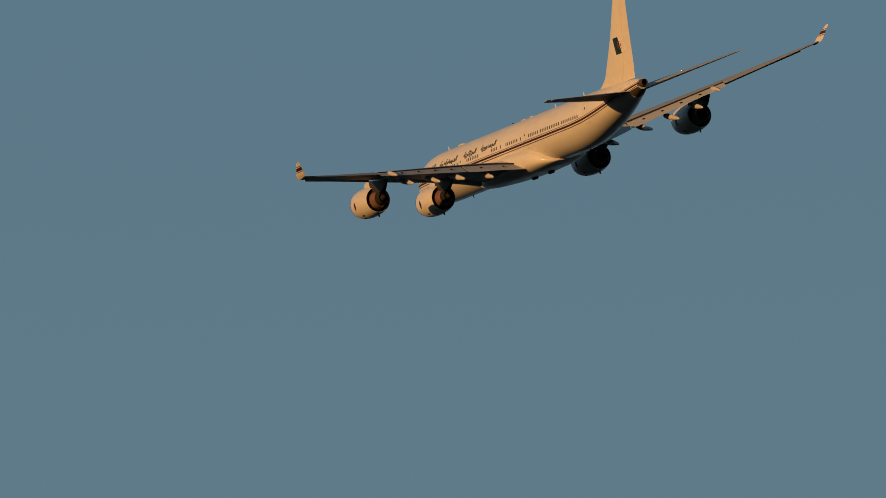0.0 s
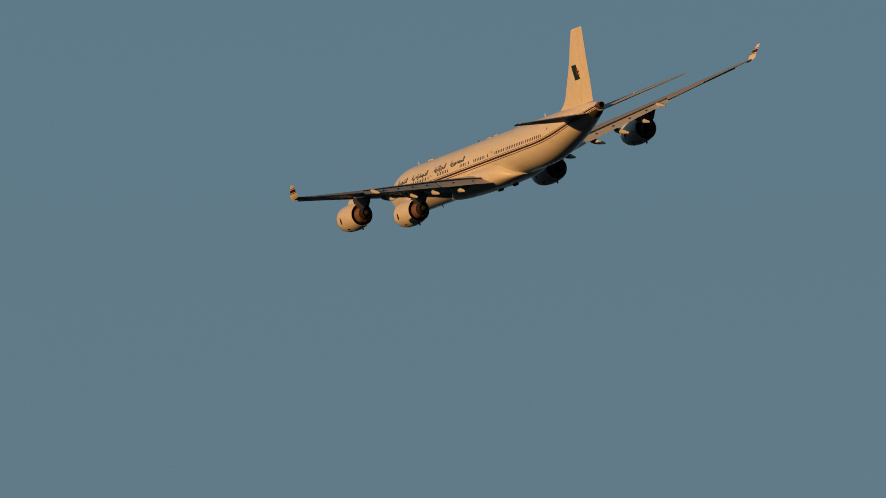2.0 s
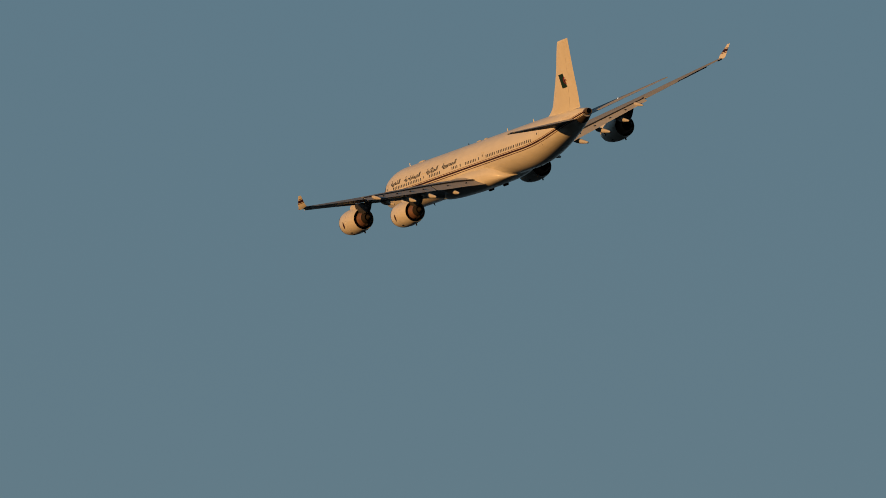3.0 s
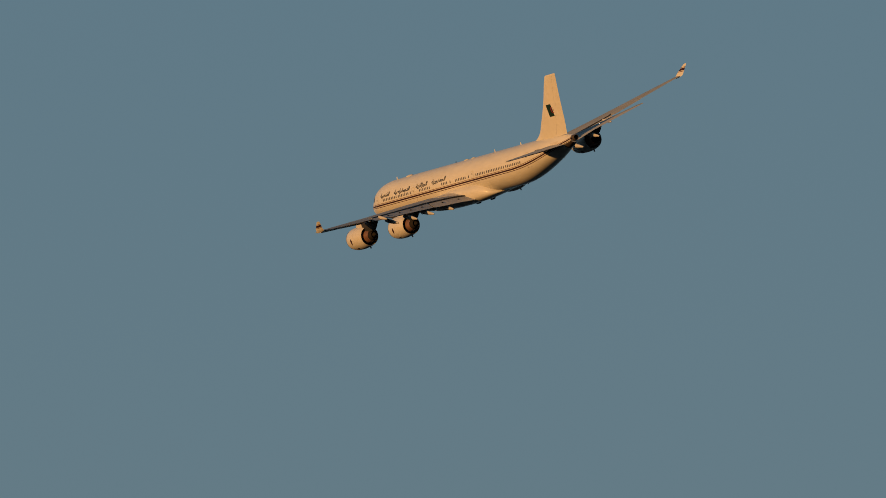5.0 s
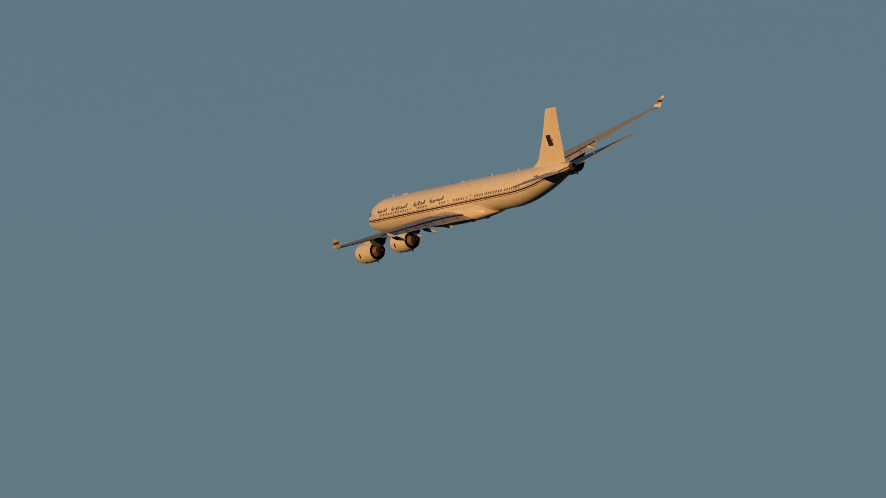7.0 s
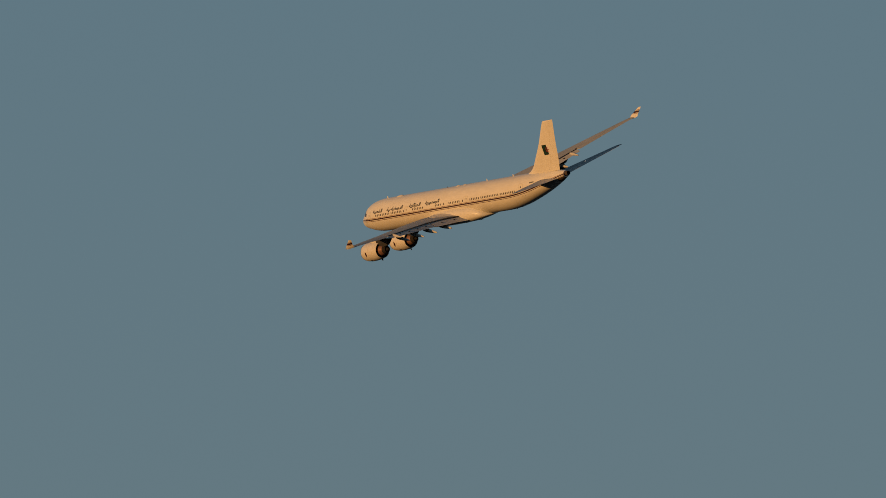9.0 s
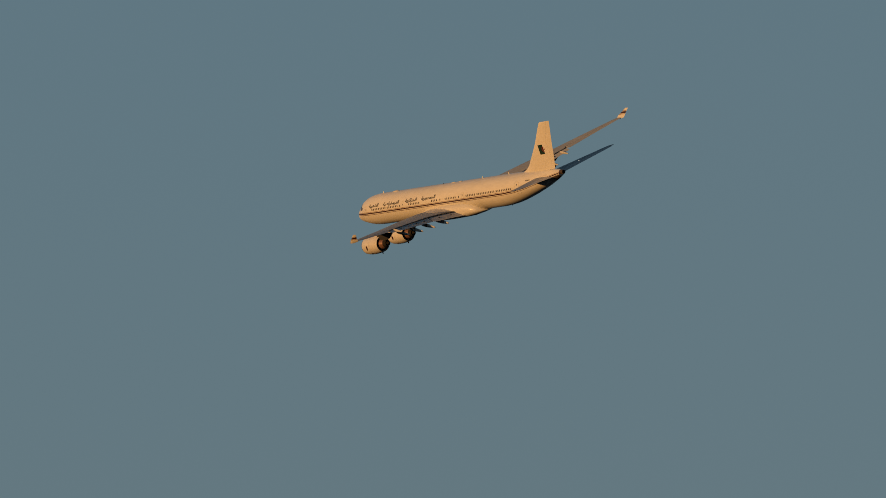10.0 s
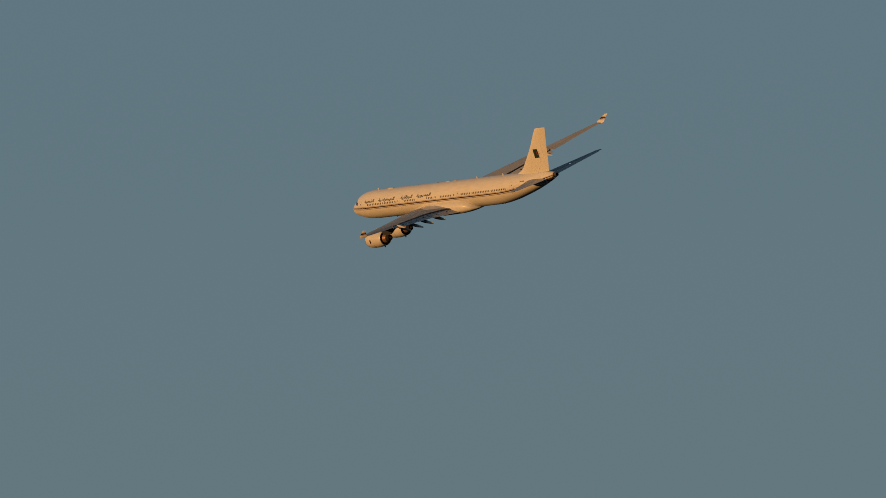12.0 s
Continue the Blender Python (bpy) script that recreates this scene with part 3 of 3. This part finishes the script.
    part("root_patch", sheet([[Vector((q.x, sign * q.y, q.z)) for q in r] for r in rows]), SEAM, tailplane, "pale patch")


# ---- engines ----
def engine(a, y, z):
    sign = 1 if y > 0 else -1
    cowl_profile = [(4.85, 1.36), (4.60, 1.43), (3.8, 1.56), (2.9, 1.625), (1.9, 1.645), (1.0, 1.60), (0.45, 1.52), (0.14, 1.42), (0.02, 1.34), (0.03, 1.27),
                    (0.18, 1.22), (0.6, 1.22), (1.2, 1.26), (2.4, 1.34), (3.6, 1.38), (4.85, 1.335)]
    rings = turned(cowl_profile, (a, y, z), 48)
    bm = loft(rings + [rings[0]], caps=False)
    bmesh.ops.remove_doubles(bm, verts=bm.verts, dist=0.0001)
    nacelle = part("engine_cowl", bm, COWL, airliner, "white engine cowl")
    part("inlet_lip", loft(turned([(0.16, 1.455), (0.05, 1.385), (0.0, 1.335), (0.01, 1.26), (0.17, 1.21)], (a, y, z), 48), caps=False), METAL, nacelle, "bare metal inlet lip")
    part("fan_disc", loft(turned([(1.35, 1.27), (1.3, 0.42), (0.95, 0.25), (0.75, 0.02)], (a, y, z), 36)), SOOT, nacelle)
    part("duct_wall", loft(turned([(2.3, 1.29), (2.35, 0.9), (3.0, 0.98), (3.6, 1.0)], (a, y, z), 36), caps=False), SOOT, nacelle)
    rings = turned([(3.0, 1.0), (4.0, 1.03), (5.0, 0.93), (5.75, 0.76)], (a, y, z), 36)
    part("core_cowl", loft(rings, caps=False), NOZZLE, nacelle, "heat-stained metal core cowl")
    part("exhaust_nozzle", loft(turned([(5.70, 0.755), (5.80, 0.755), (6.45, 0.52), (6.44, 0.50), (5.8, 0.60), (5.6, 0.60)], (a, y, z), 36), caps=False), SOOT, nacelle, "sooty exhaust nozzle")
    part("turbine_face", loft(turned([(5.6, 0.64), (5.62, 0.28)], (a, y, z), 30)), SOOT, nacelle)
    part("exhaust_plug", loft(turned([(5.6, 0.44), (6.2, 0.43), (6.6, 0.26), (6.95, 0.03)], (a, y, z), 24)), SOOT, nacelle, "sooty exhaust plug")
    # reverser joint, drain mast, strakes
    part("reverser_joint", loft(turned([(2.60, 1.62), (2.62, 1.645), (2.66, 1.645), (2.68, 1.62)], (a, y, z), 48), caps=False), SEAM, nacelle)
    part("drain_mast", box(bmesh.new(), 35 - a - 4.0, 35 - a - 3.7, y - 0.04, y + 0.04, z - 1.82, z - 1.5, 0.02), DARK, nacelle)

    def on_cowl(s, g, lift=0.012):
        r = between([(q[0], q[1]) for q in reversed(cowl_profile[:9])], s)[0] + lift
        return Vector((35 - a - s, y + r * math.cos(radians(g)), z + r * math.sin(radians(g))))

    for out in (0, 180):
        def gg(g):
            return g if out == 0 else 180 - g
        rows = []
        for k in range(9):
            g = -17 + 34 * k / 8
            w = 0.22 * math.sin(math.pi * (k + 0.35) / 8.7)
            mid = 1.85 + 0.12 * math.sin(math.pi * k / 8)
            rows.append([on_cowl(mid - w, gg(g)), on_cowl(mid, gg(g)), on_cowl(mid + w, gg(g))])
        part("cowl_emblem", sheet(rows), STRIPE, nacelle, "plain dark emblem")
        rows = [[on_cowl(2.1 + 0.6 * i / 3, gg(-50 + 6.5 * j / 2)) for j in range(3)] for i in range(4)]
        part("vent", sheet(rows), DARK, nacelle)
        rows = [[on_cowl(1.5 + 0.5 * i / 3, gg(-68 + 6.5 * j / 2)) for j in range(3)] for i in range(4)]
        part("vent", sheet(rows), DARK, nacelle)
    # pylon, its aft part coloured for the wing's shade, its front for sun
    le, te = at_span(WING, abs(y))[1:3]
    c = te - le
    under = on_wing(WING, abs(y), 0.35, False, sign)
    rows = []
    for s, top, bottom, w in ((1.9, 1.78, 1.3, 0.05), (2.6, 1.98, 1.3, 0.22), (3.4, 2.15, 1.2, 0.30), (4.3, 2.14, 0.85, 0.34), (5.2, 2.0, 0.66, 0.35), (6.2, 1.9, 0.60, 0.34),
                              (7.0, 1.84, 0.68, 0.29), (7.7, 1.8, 0.98, 0.22), (8.4, 1.76, 1.36, 0.12), (9.0, 1.72, 1.62, 0.03)):
        top = min(top, under.z - z + 0.45)
        rows.append([(35 - a - s, y + w * q, z + h) for q, h in ((1, bottom), (1.0, (top + bottom) / 2), (0.9, top), (-0.9, top), (-1.0, (top + bottom) / 2), (-1, bottom))])
    pylon = part("pylon", loft(rows[3:]), PYLON_SHADE, nacelle, "grey engine pylon, darkened for the wing's shade")
    # white paint here stands for sunlight on the pylon's front
    part("pylon_lit_front", loft(rows[:4]), COWL, pylon, "pylon front painted pale as sunlit")
    return nacelle


for sign in (1, -1):
    engine(21.9, 9.45 * sign, -2.90)
    engine(28.3, 19.42 * sign, -1.60)

# ---- fin ----
# height, leading edge, trailing edge, half thickness share
FIN = [(2.2, 52.6, 63.75, 0.045), (2.75, 54.3, 63.95, 0.045), (3.15, 55.4, 64.1, 0.05), (3.7, 56.4, 64.35, 0.05), (4.6, 57.4, 64.7, 0.05), (7.5, 60.5, 65.65, 0.05), (10.9, 63.62, 66.92, 0.05), (11.12, 63.88, 67.0, 0.045), (11.2, 64.1, 67.02, 0.03)]


def fin_point(z, u, s, lift=0.0):
    le, te, th = between(FIN, z)
    c = te - le
    t = foil(u, True, 2 * th, 0.0) * c
    return Vector((35 - le - u * c, s * (t + lift), z))


def fin_ring(z, u0, u1, n=12):
    pts = [fin_point(z, u1 + (u0 - u1) * (1 - (1 - k / n) ** 2 if u0 == 0 else k / n), 1) for k in range(n + 1)]
    pts += [fin_point(z, u0 + (u1 - u0) * ((k / n) ** 2 if u0 == 0 else k / n), -1) for k in range(1 if u0 == 0 else 0, n + 1)]
    return pts


levels = [2.2, 2.5, 2.75, 2.95, 3.15, 3.4, 3.7, 4.1, 4.6, 5.3, 6, 6.7, 7.5, 8.4, 9.3, 10.2, 10.9, 11.05, 11.12, 11.2]
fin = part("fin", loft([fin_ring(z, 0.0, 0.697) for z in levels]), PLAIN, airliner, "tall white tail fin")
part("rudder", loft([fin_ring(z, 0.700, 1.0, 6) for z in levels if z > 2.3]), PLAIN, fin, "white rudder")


def on_fin(a, z, sign, lift):
    le, te, _ = between(FIN, z)
    return fin_point(z, (a - le) / (te - le), sign, lift)


def flat_on_fin(shape, sign, lift):
    """Fill an outline of (a, z) on the fin's side."""
    bm = bmesh.new()
    mid = (sum(p[0] for p in shape) / len(shape), sum(p[1] for p in shape) / len(shape))
    hub = bm.verts.new(on_fin(*mid, sign, lift))
    ring = [bm.verts.new(on_fin(a, z, sign, lift)) for a, z in shape]
    for i in range(len(ring)):
        bm.faces.new((hub, ring[i], ring[(i + 1) % len(ring)]))
    return bm


for sign in (1, -1):
    def field(a0, a1, lift):
        return sheet([[on_fin(a0 + (a1 - a0) * i / 5, 5.43 + 1.77 * j / 4, sign, lift) for i in range(6)] for j in range(5)])
    flag = part("flag_hoist", field(61.45, 62.78, 0.012), GREEN, fin, "green hoist half of flag")
    part("flag_fly", field(62.78, 64.1, 0.012), FLAGWHITE, fin, "white fly half of flag")
    moon = bmesh.new()
    rows = []
    for k in range(21):
        g = radians(42 + 276 * k / 20)
        w = math.sin(math.pi * k / 20)
        rows.append([on_fin(62.78 + r * math.cos(g) + off, 6.31 + r * math.sin(g), sign, 0.03) for r, off in ((0.44, 0), (0.44 - 0.15 * w - 0.005, 0.03 * w))])
    sheet(rows, moon)
    part("flag_crescent", moon, RED, fin, "red crescent")
    star = [(62.98 + (0.22 if k % 2 == 0 else 0.085) * math.cos(radians(180 + 36 * k)), 6.31 + (0.22 if k % 2 == 0 else 0.085) * math.sin(radians(180 + 36 * k))) for k in range(10)]
    part("flag_star", flat_on_fin(star, sign, 0.03), RED, fin, "red star")

# ---- small fittings ----
# the tail cone's skin is dark brown below the stripes
rows = []
for k in range(9):
    a = 63.6 + 1.7 * k / 8
    top, bottom, _ = between(BODY, a)
    edge = math.degrees(math.asin((stripe_mid(a) - 0.28 - (top + bottom) / 2) / ((top - bottom) / 2)))
    rows.append([skin(a, edge - (180 + 2 * edge) * i / 20, 0.012) for i in range(21)])
part("tail_cone_panel", sheet(rows), BROWN, fuselage, "dark brown panel under the tail cone")
part("tail_pipe", loft(turned([(65.2, 0.44), (65.8, 0.39), (66.0, 0.36), (65.95, 0.32), (65.45, 0.30), (65.42, 0.02)], (0, 0, 1.69), 28), caps=False), BROWN, airliner, "sooty auxiliary exhaust pipe")


def blade(a, z, tall, chord, up=1):
    rings = []
    for s in (0, 0.5, 0.9, 1):
        c = chord * (1 - 0.45 * s)
        rings.append([(35 - a - 0.5 * chord * s - c * u, w * 0.045 * (1 - 0.5 * s), z + up * tall * s) for u, w in ((0, 0), (0.3, 1), (1, 0), (0.3, -1))])
    return loft(rings)


for a, tall in ((8.9, 0.42), (40.9, 0.42), (49.2, 0.42)):
    part("blade_aerial", blade(a, 2.70, tall, 0.34), PLAIN, airliner, "white blade aerial")
for a, tall in ((12.0, 0.36), (26.6, 0.40), (46.8, 0.32)):
    part("blade_aerial", blade(a, -2.80 if a < 46 else -2.66, tall, 0.36, -1), DARK, airliner, "dark blade aerial")
for a, l, w, h in ((12.2, 1.9, 0.42, 0.16), (31.2, 1.2, 0.28, 0.11), (33.6, 0.9, 0.28, 0.10)):
    rings = []
    for k in range(9):
        s = k / 8
        r = max(0.05, math.sin(math.pi * s) ** 0.5)
        rings.append([(35 - a - l * s, w * r * math.cos(2 * math.pi * i / 16), 2.76 + h * r * max(-0.2, math.sin(2 * math.pi * i / 16))) for i in range(16)])
    part("aerial_dome", loft(rings), PLAIN, airliner, "white aerial dome")
bm = bmesh.new()
bmesh.ops.create_icosphere(bm, subdivisions=2, radius=0.085, matrix=Matrix.Translation((35 - 28.5, 0, 2.86)))
part("beacon", bm, DARK, airliner)
for a, y in ((30.6, 0.3), (34.4, -0.1)):
    part("belly_pod", box(bmesh.new(), 35 - a - 0.95, 35 - a, y - 0.24, y + 0.24, -3.74, -3.30, 0.08), SOOT, airliner, "dark box fairing under the belly")
# registration, illegible bars on the aft side
for k in range(5):
    rows = [[side(56.5 + 0.25 * k + 0.16 * i / 2, 1.50 + 0.20 * j / 2, 0.012) for i in range(3)] for j in range(3)]
    part("registration_bar", sheet(rows), LETTER, fuselage)


def motions():
    walk(airliner, [(t, pose(x, y, z, -bank, -climb, 90 + heading)) for t, x, y, z, heading, climb, bank in FLIGHT])
    # the ailerons droop with the flaps; the outer right one is raised for a while to check the roll
    for ob, hinge, axle, sign, outer in AILERONS:
        if sign > 0:
            turns = ((0, -7), (3, -7), (6, -4), (12, -3))
        elif outer:
            turns = ((0, 2), (1, -1), (3, -5), (4.5, -3), (6, 1), (12, 1))
        else:
            turns = ((0, 3), (6, 2), (12, 2))
        walk(ob, [(t, Matrix.Translation(hinge) @ Matrix.Rotation(radians(g), 4, axle)) for t, g in turns])


motions()
